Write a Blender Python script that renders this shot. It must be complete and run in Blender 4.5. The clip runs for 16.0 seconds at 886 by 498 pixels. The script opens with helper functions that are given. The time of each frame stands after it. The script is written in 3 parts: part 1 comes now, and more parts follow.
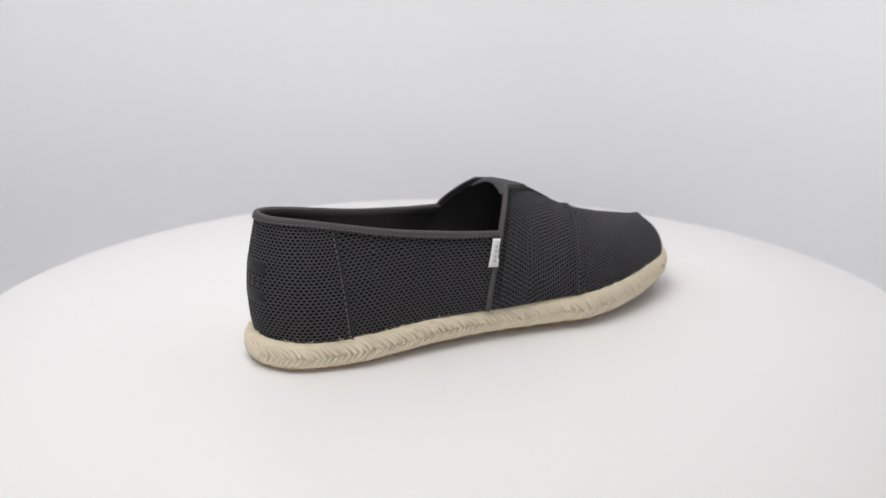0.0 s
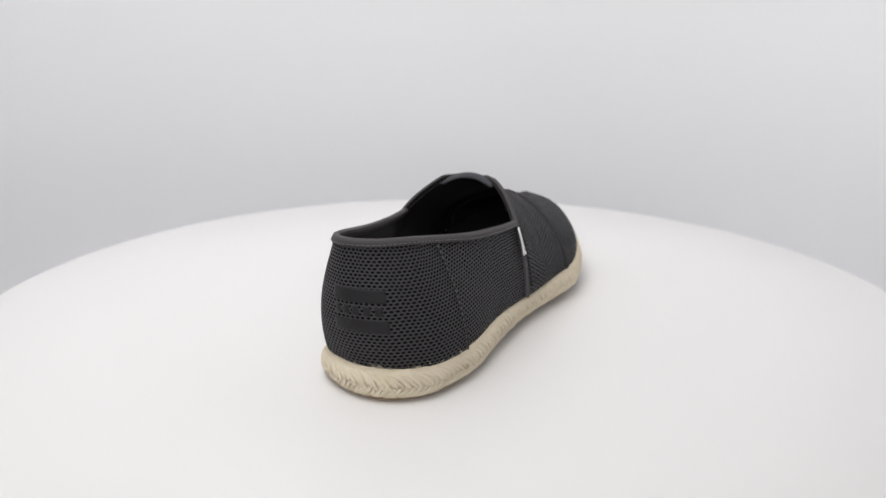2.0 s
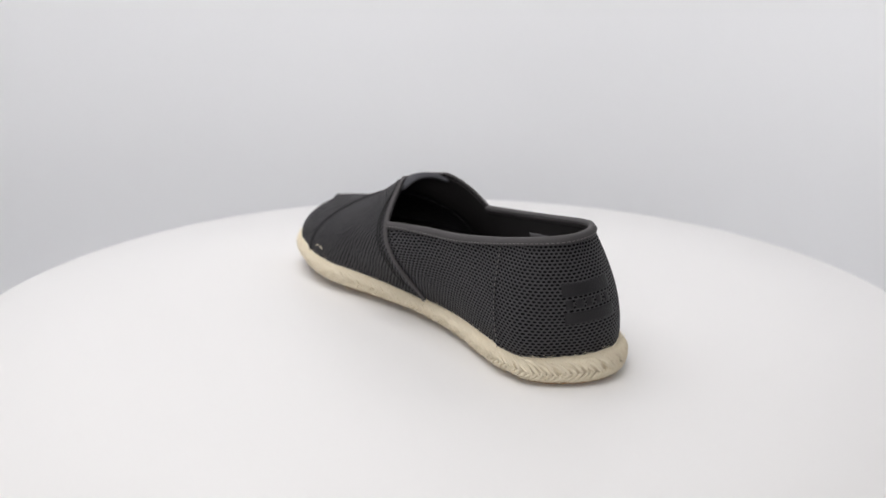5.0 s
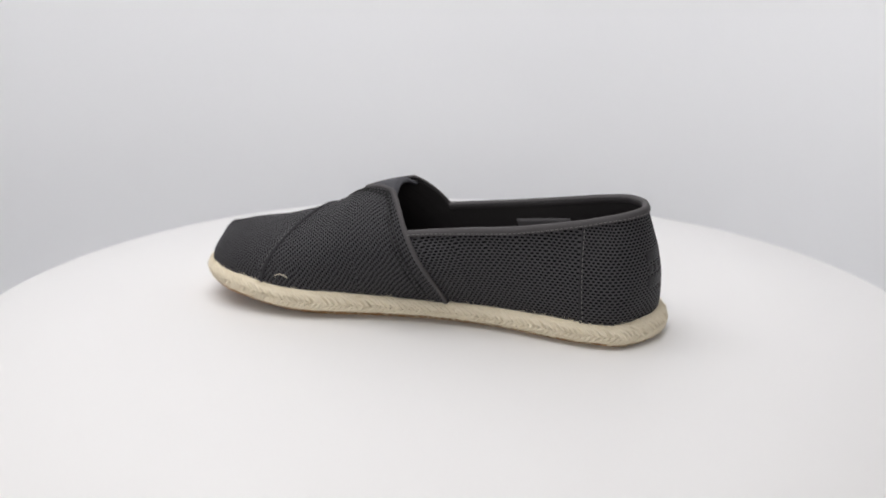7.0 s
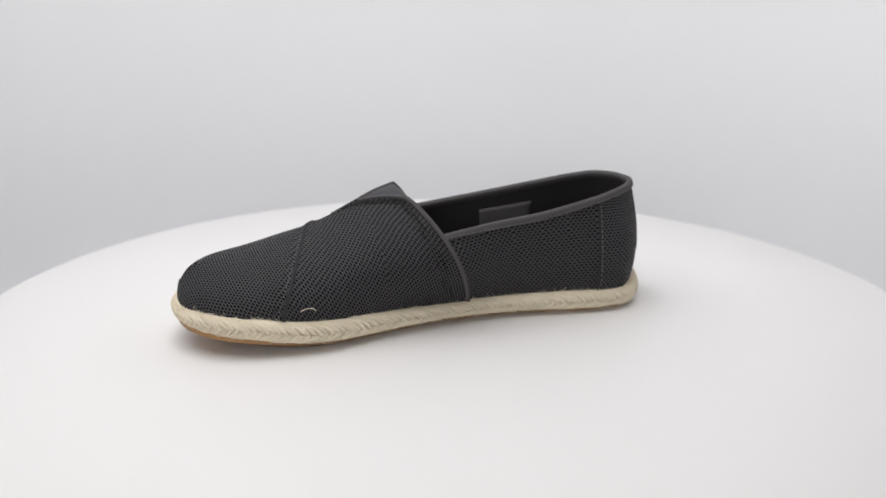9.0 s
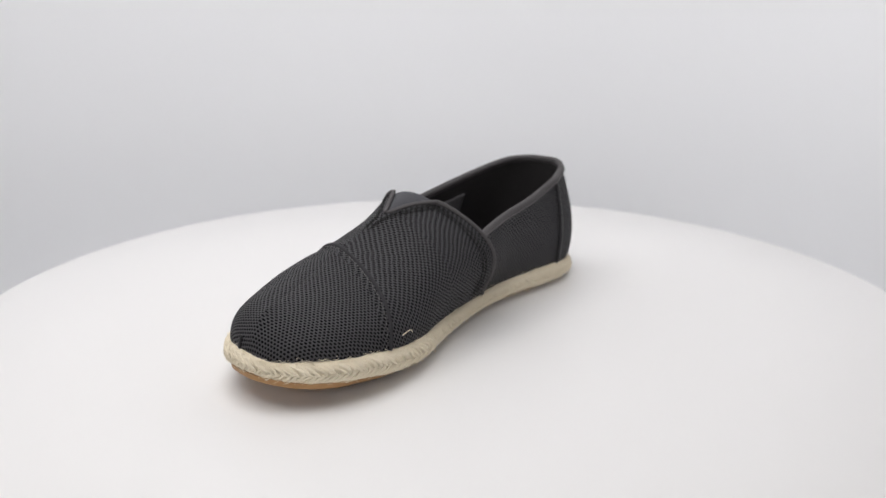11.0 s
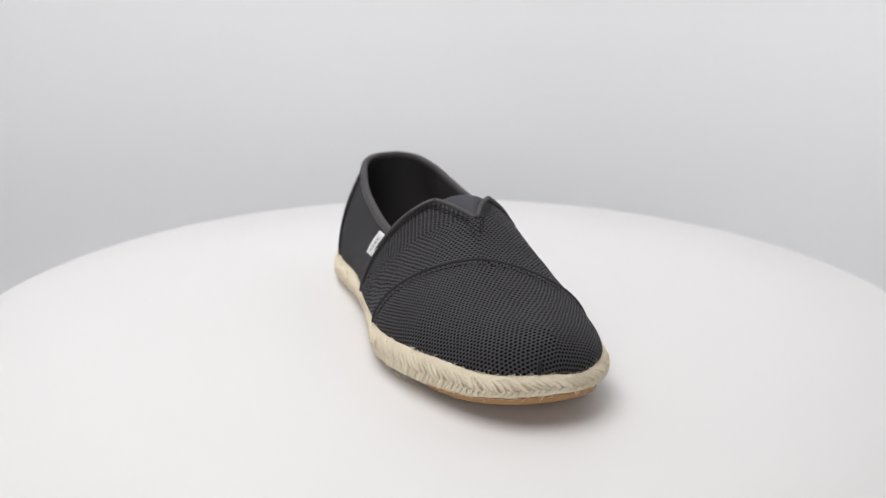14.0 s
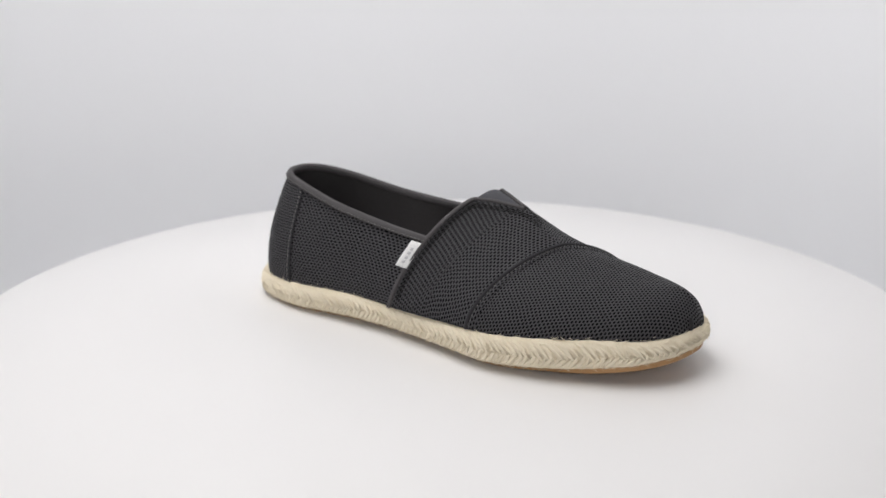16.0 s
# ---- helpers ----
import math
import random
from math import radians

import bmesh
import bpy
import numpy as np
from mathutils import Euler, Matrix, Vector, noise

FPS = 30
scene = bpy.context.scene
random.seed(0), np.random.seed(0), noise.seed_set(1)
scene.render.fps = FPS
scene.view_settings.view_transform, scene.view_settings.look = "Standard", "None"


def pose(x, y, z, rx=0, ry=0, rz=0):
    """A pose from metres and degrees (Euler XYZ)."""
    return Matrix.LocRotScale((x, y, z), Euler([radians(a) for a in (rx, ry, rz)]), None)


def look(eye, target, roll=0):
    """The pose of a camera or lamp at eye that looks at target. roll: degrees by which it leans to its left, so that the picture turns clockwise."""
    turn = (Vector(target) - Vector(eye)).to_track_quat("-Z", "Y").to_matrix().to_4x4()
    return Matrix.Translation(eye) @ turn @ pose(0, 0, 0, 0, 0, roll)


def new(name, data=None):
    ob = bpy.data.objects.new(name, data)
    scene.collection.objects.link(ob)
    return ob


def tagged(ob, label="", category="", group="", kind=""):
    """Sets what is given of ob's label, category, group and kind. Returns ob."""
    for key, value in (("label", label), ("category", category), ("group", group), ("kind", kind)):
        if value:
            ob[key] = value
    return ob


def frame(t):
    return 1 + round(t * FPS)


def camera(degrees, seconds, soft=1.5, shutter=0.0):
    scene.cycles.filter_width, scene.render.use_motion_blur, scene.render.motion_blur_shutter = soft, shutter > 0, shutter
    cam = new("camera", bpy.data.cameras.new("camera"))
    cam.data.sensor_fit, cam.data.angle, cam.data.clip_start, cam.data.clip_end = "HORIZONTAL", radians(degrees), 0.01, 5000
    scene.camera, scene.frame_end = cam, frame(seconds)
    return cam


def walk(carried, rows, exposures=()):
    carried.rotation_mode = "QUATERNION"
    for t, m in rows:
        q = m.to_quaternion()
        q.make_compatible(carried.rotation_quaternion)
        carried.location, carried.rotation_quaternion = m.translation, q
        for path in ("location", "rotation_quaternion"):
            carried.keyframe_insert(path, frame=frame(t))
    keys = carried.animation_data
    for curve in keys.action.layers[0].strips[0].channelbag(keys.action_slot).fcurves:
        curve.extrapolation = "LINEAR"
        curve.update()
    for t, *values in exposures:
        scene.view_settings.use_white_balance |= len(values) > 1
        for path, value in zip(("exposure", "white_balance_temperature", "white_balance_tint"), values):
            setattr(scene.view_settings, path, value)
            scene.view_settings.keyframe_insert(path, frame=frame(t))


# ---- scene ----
FOV, EYE, TILT, PAN, ROLL = 49.434, (0.0, -0.544, 0.20429), 16.839, 0.252, 0.085
TURN = 18.4787                 # turntable speed, degrees a second
cam = camera(FOV, 16.0)
_fwd = Matrix.Rotation(radians(PAN), 3, "Z") @ Vector((0, math.cos(radians(TILT)), -math.sin(radians(TILT))))
_at = look(EYE, Vector(EYE) + _fwd, ROLL)
walk(cam, [(0.0, _at), (16.0, _at)])
cam.data.dof.use_dof, cam.data.dof.focus_distance, cam.data.dof.aperture_fstop = True, 0.46, 10.0

# ---- light ----
world = bpy.data.worlds.new("studio")
scene.world = world
world.use_nodes = True
world.node_tree.nodes["Background"].inputs[0].default_value = (0.93, 0.96, 1.0, 1)
world.node_tree.nodes["Background"].inputs[1].default_value = 0.45
scene.view_settings.exposure = 0.0


def area_lamp(name, eye, target, sx, sy, power, colour):
    d = bpy.data.lights.new(name, "AREA")
    d.shape, d.size, d.size_y, d.energy, d.color = "RECTANGLE", sx, sy, power, colour
    ob = new(name, d)
    ob.matrix_world = look(eye, target)
    return ob


area_lamp("tent_lamp", (-0.20, -0.12, 0.80), (-0.09, -0.02, 0.0), 0.7, 0.7, 5.95, (1.0, 0.985, 0.985))
# unseen fill, added behind the camera to brighten the backdrop and the shoe's near side
area_lamp("front_fill", (-0.12, -1.15, 0.46), (0.0, 0.0, 0.05), 0.7, 0.5, 3.3, (1.0, 0.985, 0.985))


# ---- materials ----
def material(name, colour, rough=0.7, metal=0.0, spec=0.5):
    m = bpy.data.materials.new(name)
    m.use_nodes = True
    b = m.node_tree.nodes["Principled BSDF"]
    b.inputs["Base Color"].default_value = (*colour, 1)
    b.inputs["Roughness"].default_value = rough
    b.inputs["Metallic"].default_value = metal
    b.inputs["Specular IOR Level"].default_value = spec
    return m


class Nodes:
    """Short way to wire nodes."""

    def __init__(self, m):
        self.t = m.node_tree
        self.b = self.t.nodes["Principled BSDF"]

    def add(self, kind, **sets):
        n = self.t.nodes.new(kind)
        for k, val in sets.items():
            if k == "operation":
                n.operation = val
            elif k == "blend_type":
                n.blend_type = val
            elif k == "data_type":
                n.data_type = val
        return n

    def link(self, a, b):
        self.t.links.new(a, b)

    def math(self, op, a, b=None, c=None):
        n = self.add("ShaderNodeMath", operation=op)
        for i, x in enumerate((a, b, c)):
            if x is None:
                continue
            if isinstance(x, (int, float)):
                n.inputs[i].default_value = x
            else:
                self.link(x, n.inputs[i])
        return n.outputs[0]

    def coord(self, which="Object"):
        return self.add("ShaderNodeTexCoord").outputs[which]

    def noise(self, vec, scale, detail=4.0, rough=0.6):
        n = self.add("ShaderNodeTexNoise")
        n.inputs["Scale"].default_value, n.inputs["Detail"].default_value = scale, detail
        n.inputs["Roughness"].default_value = rough
        self.link(vec, n.inputs["Vector"])
        return n.outputs[0]

    def ramp(self, fac, lo, hi, c0, c1):
        n = self.add("ShaderNodeValToRGB")
        e = n.color_ramp.elements
        e[0].position, e[1].position = lo, hi
        e[0].color, e[1].color = (*c0, 1), (*c1, 1)
        self.link(fac, n.inputs[0])
        return n.outputs[0]

    def mix(self, fac, a, b, blend="MIX"):
        n = self.add("ShaderNodeMix", data_type="RGBA", blend_type=blend)
        for x, i in ((fac, 0), (a, 6), (b, 7)):
            if isinstance(x, (int, float)):
                n.inputs[i].default_value = x
            elif isinstance(x, tuple):
                n.inputs[i].default_value = (*x, 1)
            else:
                self.link(x, n.inputs[i])
        return n.outputs[2]

    def bump(self, height, strength, distance):
        n = self.add("ShaderNodeBump")
        n.inputs["Strength"].default_value, n.inputs["Distance"].default_value = strength, distance
        self.link(height, n.inputs["Height"])
        self.link(n.outputs[0], self.b.inputs["Normal"])


def mesh_fabric(name, pitch, row, thread, hole):
    """Knitted mesh: staggered rows of small oval holes, laid out in the cloth's own metres (UV)."""
    m = material(name, thread, 0.68, 0.0, 0.25)
    n = Nodes(m)
    uv = n.add("ShaderNodeUVMap").outputs[0]
    wob = n.noise(uv, 60.0, 2.0)
    sep = n.add("ShaderNodeSeparateXYZ")
    n.link(uv, sep.inputs[0])
    u = n.math("ADD", n.math("DIVIDE", sep.outputs[0], pitch), n.math("MULTIPLY", wob, 0.9))
    v = n.math("ADD", n.math("DIVIDE", sep.outputs[1], row), n.math("MULTIPLY", wob, 0.7))
    shift = n.math("MULTIPLY", n.math("MODULO", n.math("FLOOR", v), 2.0), 0.5)
    fu = n.math("SUBTRACT", n.math("FRACT", n.math("ADD", u, shift)), 0.5)
    fv = n.math("SUBTRACT", n.math("FRACT", v), 0.5)
    d = n.math("SQRT", n.math("ADD", n.math("POWER", n.math("ABSOLUTE", n.math("MULTIPLY", fu, 1.8)), 2.0),
                              n.math("POWER", n.math("ABSOLUTE", n.math("MULTIPLY", fv, 1.9)), 2.0)))
    edge = n.add("ShaderNodeMapRange")
    edge.interpolation_type = "SMOOTHSTEP"
    edge.inputs[1].default_value, edge.inputs[2].default_value = 0.46, 0.80
    n.link(d, edge.inputs[0])
    grain = n.noise(uv, 2600.0, 3.0)
    blotch = n.noise(uv, 35.0, 3.0)
    tone = n.mix(n.math("MULTIPLY", grain, 0.8), tuple(0.65 * c for c in thread), tuple(1.45 * c for c in thread))
    tone = n.mix(n.math("MULTIPLY", blotch, 0.4), tone, tuple(1.25 * c for c in thread))
    n.link(n.mix(edge.outputs[0], hole, tone), n.b.inputs["Base Color"])
    n.bump(n.math("ADD", edge.outputs[0], n.math("MULTIPLY", grain, 0.35)), 0.8, 0.0006)
    n.link(n.math("MULTIPLY", edge.outputs[0], 0.4), n.b.inputs["Specular IOR Level"])
    return m


def cloth(name, colour, rough=0.8, scale=1800.0, bump=0.4):
    m = material(name, colour, rough, 0.0, 0.3)
    n = Nodes(m)
    co = n.coord()
    g, s = n.noise(co, scale, 3.0), n.noise(co, 45.0, 3.0)
    c = n.mix(g, tuple(0.7 * x for x in colour), tuple(1.3 * x for x in colour))
    c = n.mix(n.math("MULTIPLY", s, 0.35), c, tuple(1.35 * x for x in colour))
    n.link(c, n.b.inputs["Base Color"])
    n.bump(g, bump, 0.0004)
    return m


def jute(name, light, dark, combed):
    """Rough bast fibre. combed: fibres lie along the strand's own length (UV), else they lie anyhow."""
    m = material(name, light, 0.95, 0.0, 0.12)
    n = Nodes(m)
    co = n.coord("Object")
    rnd = n.add("ShaderNodeObjectInfo").outputs["Random"]
    mp = n.add("ShaderNodeMapping")
    mp.inputs["Scale"].default_value = (2.2, 0.3, 1.0) if combed else (2.0, 1.0, 0.35)
    n.link(n.add("ShaderNodeUVMap").outputs[0] if combed else co, mp.inputs[0])
    shifted = n.add("ShaderNodeVectorMath", operation="ADD")
    n.link(mp.outputs[0], shifted.inputs[0])
    n.link(rnd, shifted.inputs[1])
    fibre = n.noise(shifted.outputs[0], 900.0, 5.0, 0.75)
    fine = n.noise(co, 2400.0, 3.0, 0.7)
    tuft = n.noise(co, 420.0, 3.0, 0.6)
    stain = n.noise(co, 90.0, 3.0)
    c = n.ramp(fibre, 0.28, 0.52, dark, light)
    c = n.mix(n.math("MULTIPLY", rnd, 0.3), c, tuple(0.84 * x for x in light))
    c = n.mix(n.math("MULTIPLY", fine, 0.45), c, (0.95, 0.89, 0.77))
    c = n.mix(n.math("MULTIPLY", stain, 0.18), c, (0.72, 0.60, 0.42))
    n.link(c, n.b.inputs["Base Color"])
    relief = n.math("ADD", n.math("ADD", fibre, n.math("MULTIPLY", fine, 0.5)), n.math("MULTIPLY", tuft, 1.3))
    n.bump(relief, 0.6, 0.0009)
    return m


def painted(name, colour, rough, grain, bump, spec=0.4):
    m = material(name, colour, rough, 0.0, spec)
    n = Nodes(m)
    co = n.coord()
    a, b = n.noise(co, grain, 4.0), n.noise(co, 3.0, 3.0)
    c = n.mix(a, tuple(0.985 * x for x in colour), tuple(min(1.0, 1.01 * x) for x in colour))
    c = n.mix(n.math("MULTIPLY", b, 0.3), c, tuple(0.96 * x for x in colour))
    n.link(c, n.b.inputs["Base Color"])
    n.bump(a, bump, 0.0003)
    return m


THREAD, HOLE = (0.053, 0.051, 0.055), (0.006, 0.006, 0.007)
M_MESH = mesh_fabric("charcoal_mesh", 0.0028, 0.0017, THREAD, HOLE)
M_CAP = mesh_fabric("charcoal_mesh_toe", 0.0027, 0.00165, THREAD, HOLE)
M_BIND = cloth("grey_binding", (0.075, 0.070, 0.072), 0.75)
M_GORE = cloth("grey_elastic", (0.062, 0.062, 0.070), 0.8, 1200.0)
M_LINE = cloth("dark_lining", (0.036, 0.033, 0.034), 0.9, 900.0)
M_INSOLE = cloth("dark_insole", (0.026, 0.025, 0.025), 0.9, 700.0)
M_THREAD = cloth("stitch_thread", (0.17, 0.165, 0.16), 0.8)
M_DARK = cloth("tonal_patch", (0.018, 0.017, 0.019), 0.55, 900.0, 0.8)
M_MESH_EDGE = cloth("seam_edge", (0.030, 0.029, 0.032), 0.8)
M_THREAD_DARK = cloth("dark_thread", (0.020, 0.020, 0.020), 0.8)
M_LABEL = cloth("grey_label", (0.13, 0.125, 0.13), 0.8)
M_TAG = cloth("white_tag", (0.80, 0.80, 0.79), 0.8)
M_INK = cloth("grey_ink", (0.55, 0.55, 0.56), 0.8)
M_JUTE = jute("jute_strand", (0.96, 0.86, 0.66), (0.74, 0.60, 0.41), True)
M_CORE = jute("jute_core", (0.96, 0.86, 0.66), (0.74, 0.60, 0.41), False)
M_SOLE = painted("tan_rubber", (0.44, 0.25, 0.11), 0.6, 900.0, 0.3)
M_TABLE = painted("white_table", (0.80, 0.79, 0.785), 0.45, 700.0, 0.05)
M_SWEEP = painted("white_backdrop", (0.89, 0.895, 0.91), 0.8, 400.0, 0.08, 0.2)
M_WALL = painted("studio_wall", (0.62, 0.62, 0.62), 0.9, 60.0, 0.1, 0.2)


# ---- mesh helpers ----
def mesh_object(name, verts, faces, mat, parent=None, label="", uvs=None, smooth=True):
    me = bpy.data.meshes.new(name)
    me.from_pydata([tuple(map(float, p)) for p in verts], [], faces)
    if uvs is not None:
        layer = me.uv_layers.new(name="UVMap")
        for lp in me.loops:
            layer.data[lp.index].uv = uvs[lp.vertex_index]
    me.materials.append(mat)
    if smooth:
        me.polygons.foreach_set("use_smooth", [True] * len(me.polygons))
    me.update()
    ob = new(name, me)
    if parent is not None:
        ob.parent = parent
    if label:
        tagged(ob, label)
    return ob


def grid_faces(rows, cols, close=False, base=0):
    out = []
    for i in range(rows - 1):
        for j in range(cols if close else cols - 1):
            k = (j + 1) % cols
            out.append((base + i * cols + j, base + i * cols + k, base + (i + 1) * cols + k, base + (i + 1) * cols + j))
    return out


def normals_of(P):
    """Unit normals of a grid of points (rows, cols, 3)."""
    du, dv = np.gradient(P, axis=1), np.gradient(P, axis=0)
    n = np.cross(du, dv)
    flat = np.linalg.norm(n, axis=2) < 1e-5
    if flat.any() and not flat.all():
        n[flat] = unit(n[~flat].reshape(-1, 3)[-P.shape[1]:]).mean(0)
    return n / np.maximum(np.linalg.norm(n, axis=2, keepdims=True), 1e-9)


def spline(pts, count, closed=False):
    """Catmull-Rom through pts, sampled evenly along its length."""
    p = np.array(pts, float)
    n = len(p)
    segs = n if closed else n - 1
    out = []
    for i in range(segs):
        if closed:
            a, b, c, d = (p[(i + k - 1) % n] for k in range(4))
        else:
            a, b, c, d = p[max(i - 1, 0)], p[i], p[i + 1], p[min(i + 2, n - 1)]
        for t in np.arange(24) / 24:
            out.append(0.5 * ((2 * b) + (c - a) * t + (2 * a - 5 * b + 4 * c - d) * t * t + (3 * b - a - 3 * c + d) * t ** 3))
    out.append(p[0] if closed else p[-1])
    out = np.array(out)
    s = np.concatenate([[0], np.cumsum(np.linalg.norm(np.diff(out, axis=0), axis=1))])
    q = np.linspace(0, s[-1], count + 1 if closed else count)
    res = np.stack([np.interp(q, s, out[:, k]) for k in range(out.shape[1])], 1)
    return res[:-1] if closed else res


def sweep(path, side, up, profile, close_path=False):
    """A rounded strip: the closed profile (side, up) carried along path. Returns verts, faces."""
    m = len(profile)
    V = [path[i] + a * side[i] + b * up[i] for i in range(len(path)) for a, b in profile]
    F = []
    n = len(path)
    for i in range(n if close_path else n - 1):
        k = (i + 1) % n
        for j in range(m):
            l = (j + 1) % m
            F.append((i * m + j, i * m + l, k * m + l, k * m + j))
    if not close_path:
        F.append(tuple(range(m))[::-1])
        F.append(tuple((n - 1) * m + j for j in range(m)))
    return V, F


def oval(a, b, n=8, turn=0.0):
    return [(a * math.cos(2 * math.pi * k / n + turn), b * math.sin(2 * math.pi * k / n + turn)) for k in range(n)]


def unit(a):
    return a / np.maximum(np.linalg.norm(a, axis=-1, keepdims=True), 1e-9)


MM = 0.001

# ---- turntable and light tent ----
TABLE_R = 0.28600


def build_table():
    table = tagged(new("turntable"), "round matte white turntable disc turning slowly", "turntable")
    prof = [(0.0, 0.0), (0.10, 0.0), (0.2, 0.0), (TABLE_R - 0.003, 0.0), (TABLE_R - 0.0008, -0.0008), (TABLE_R, -0.003),
            (TABLE_R, -0.016), (TABLE_R - 0.002, -0.018), (0.0, -0.018)]
    n = 160
    V, F = [], []
    for r, z in prof:
        for j in range(n):
            a = 2 * math.pi * j / n
            V.append((max(r, 1e-4) * math.cos(a), max(r, 1e-4) * math.sin(a), z))
    F = [f[::-1] for f in grid_faces(len(prof), n, True)]
    top = mesh_object("disc", V, F, M_TABLE, table)
    V, F = [], []
    for r, z in [(0.09, -0.018), (0.10, -0.03), (0.11, -0.188)]:
        for j in range(64):
            a = 2 * math.pi * j / 64
            V.append((r * math.cos(a), r * math.sin(a), z))
    mesh_object("pedestal", V, [f[::-1] for f in grid_faces(3, 64, True)], M_TABLE, table)
    return table


def build_tent():
    """One curved white sweep: floor, cove and back, bent round at the sides."""
    V, cols, rows = [], 97, 40
    FLOOR = -0.19
    for i in range(rows):
        for j in range(cols):
            a = math.pi * (j / (cols - 1)) * 1.16 - 0.08 * math.pi
            # plan: a rounded square round the table
            c, s = math.cos(a), math.sin(a)
            rr = 0.405 / (abs(c) ** 2.8 + abs(s) ** 2.8) ** (1 / 2.8)
            f = i / (rows - 1)
            if f < 0.3:
                r, z = rr * f / 0.3 * 0.72, FLOOR
            elif f < 0.6:
                b = (f - 0.3) / 0.3 * math.pi / 2
                r, z = rr * (0.72 + 0.28 * math.sin(b)), FLOOR + rr * 0.28 * (1 - math.cos(b))
            else:
                r = rr
                z = FLOOR + rr * 0.28 + (f - 0.6) / 0.4 * (0.86 - FLOOR - rr * 0.28)
            V.append((r * c, r * s, z))
    ob = mesh_object("backdrop", V, grid_faces(rows, cols), M_SWEEP)
    tagged(ob, "seamless white studio backdrop curving up behind the table", "backdrop", kind="structure")
    mod = ob.modifiers.new("thick", "SOLIDIFY")
    mod.thickness, mod.offset = 0.004, 0.0
    def box(name, lo, hi, mat, label):
        V = [(x, y, z) for x in (lo[0], hi[0]) for y in (lo[1], hi[1]) for z in (lo[2], hi[2])]
        F = [(0, 1, 3, 2), (4, 6, 7, 5), (0, 4, 5, 1), (2, 3, 7, 6), (0, 2, 6, 4), (1, 5, 7, 3)]
        return tagged(mesh_object(name, V, F, mat, smooth=False), label, name.split("_")[0], kind="structure")
    box("floor", (-2, -2.6, -0.84), (2, 1.4, -0.80), M_WALL, "plain grey studio floor")
    box("ceiling", (-2, -2.6, 1.70), (2, 1.4, 1.74), M_WALL, "plain pale studio ceiling")
    box("wall_north", (-2, 1.40, -0.80), (2, 1.44, 1.70), M_WALL, "plain pale studio wall")
    box("wall_south", (-2, -2.64, -0.80), (2, -2.60, 1.70), M_WALL, "plain pale studio wall")
    box("wall_east", (2, -2.6, -0.80), (2.04, 1.4, 1.70), M_WALL, "plain pale studio wall")
    box("wall_west", (-2.04, -2.6, -0.80), (-2, 1.4, 1.70), M_WALL, "plain pale studio wall")
    box("bench", (-0.75, -0.5, -0.80), (0.75, 0.75, -0.196), M_WALL, "plain pale studio bench under the sweep")


# ---- the shoe ----
# plan of the rope sole's outer edge, millimetres; heel first, then the outer side, toe, inner side
OUTLINE = [(128.6, 6), (126.4, 21.6), (115.6, 35.6), (101, 42.6), (77, 48.5), (42, 49.3), (6, 51.6), (-30, 58.5), (-60, 64.6), (-90, 61),
           (-115, 52.5), (-138, 41), (-151.5, 27.6), (-157.8, 12), (-158.6, -0.6), (-154, -15), (-143.5, -27), (-128, -36), (-107, -40.5),
           (-90, -41.5), (-70, -39), (-46, -32), (-10, -25), (20, -23), (42, -24), (72, -29), (91, -31), (109, -26.8), (123.4, -10)]
NP = 480


def lift(x):
    """Height of the sole's underside: flat, then rising to the toe."""
    return 12.3 * np.clip((-52 - x) / 104, 0, None) ** 1.9


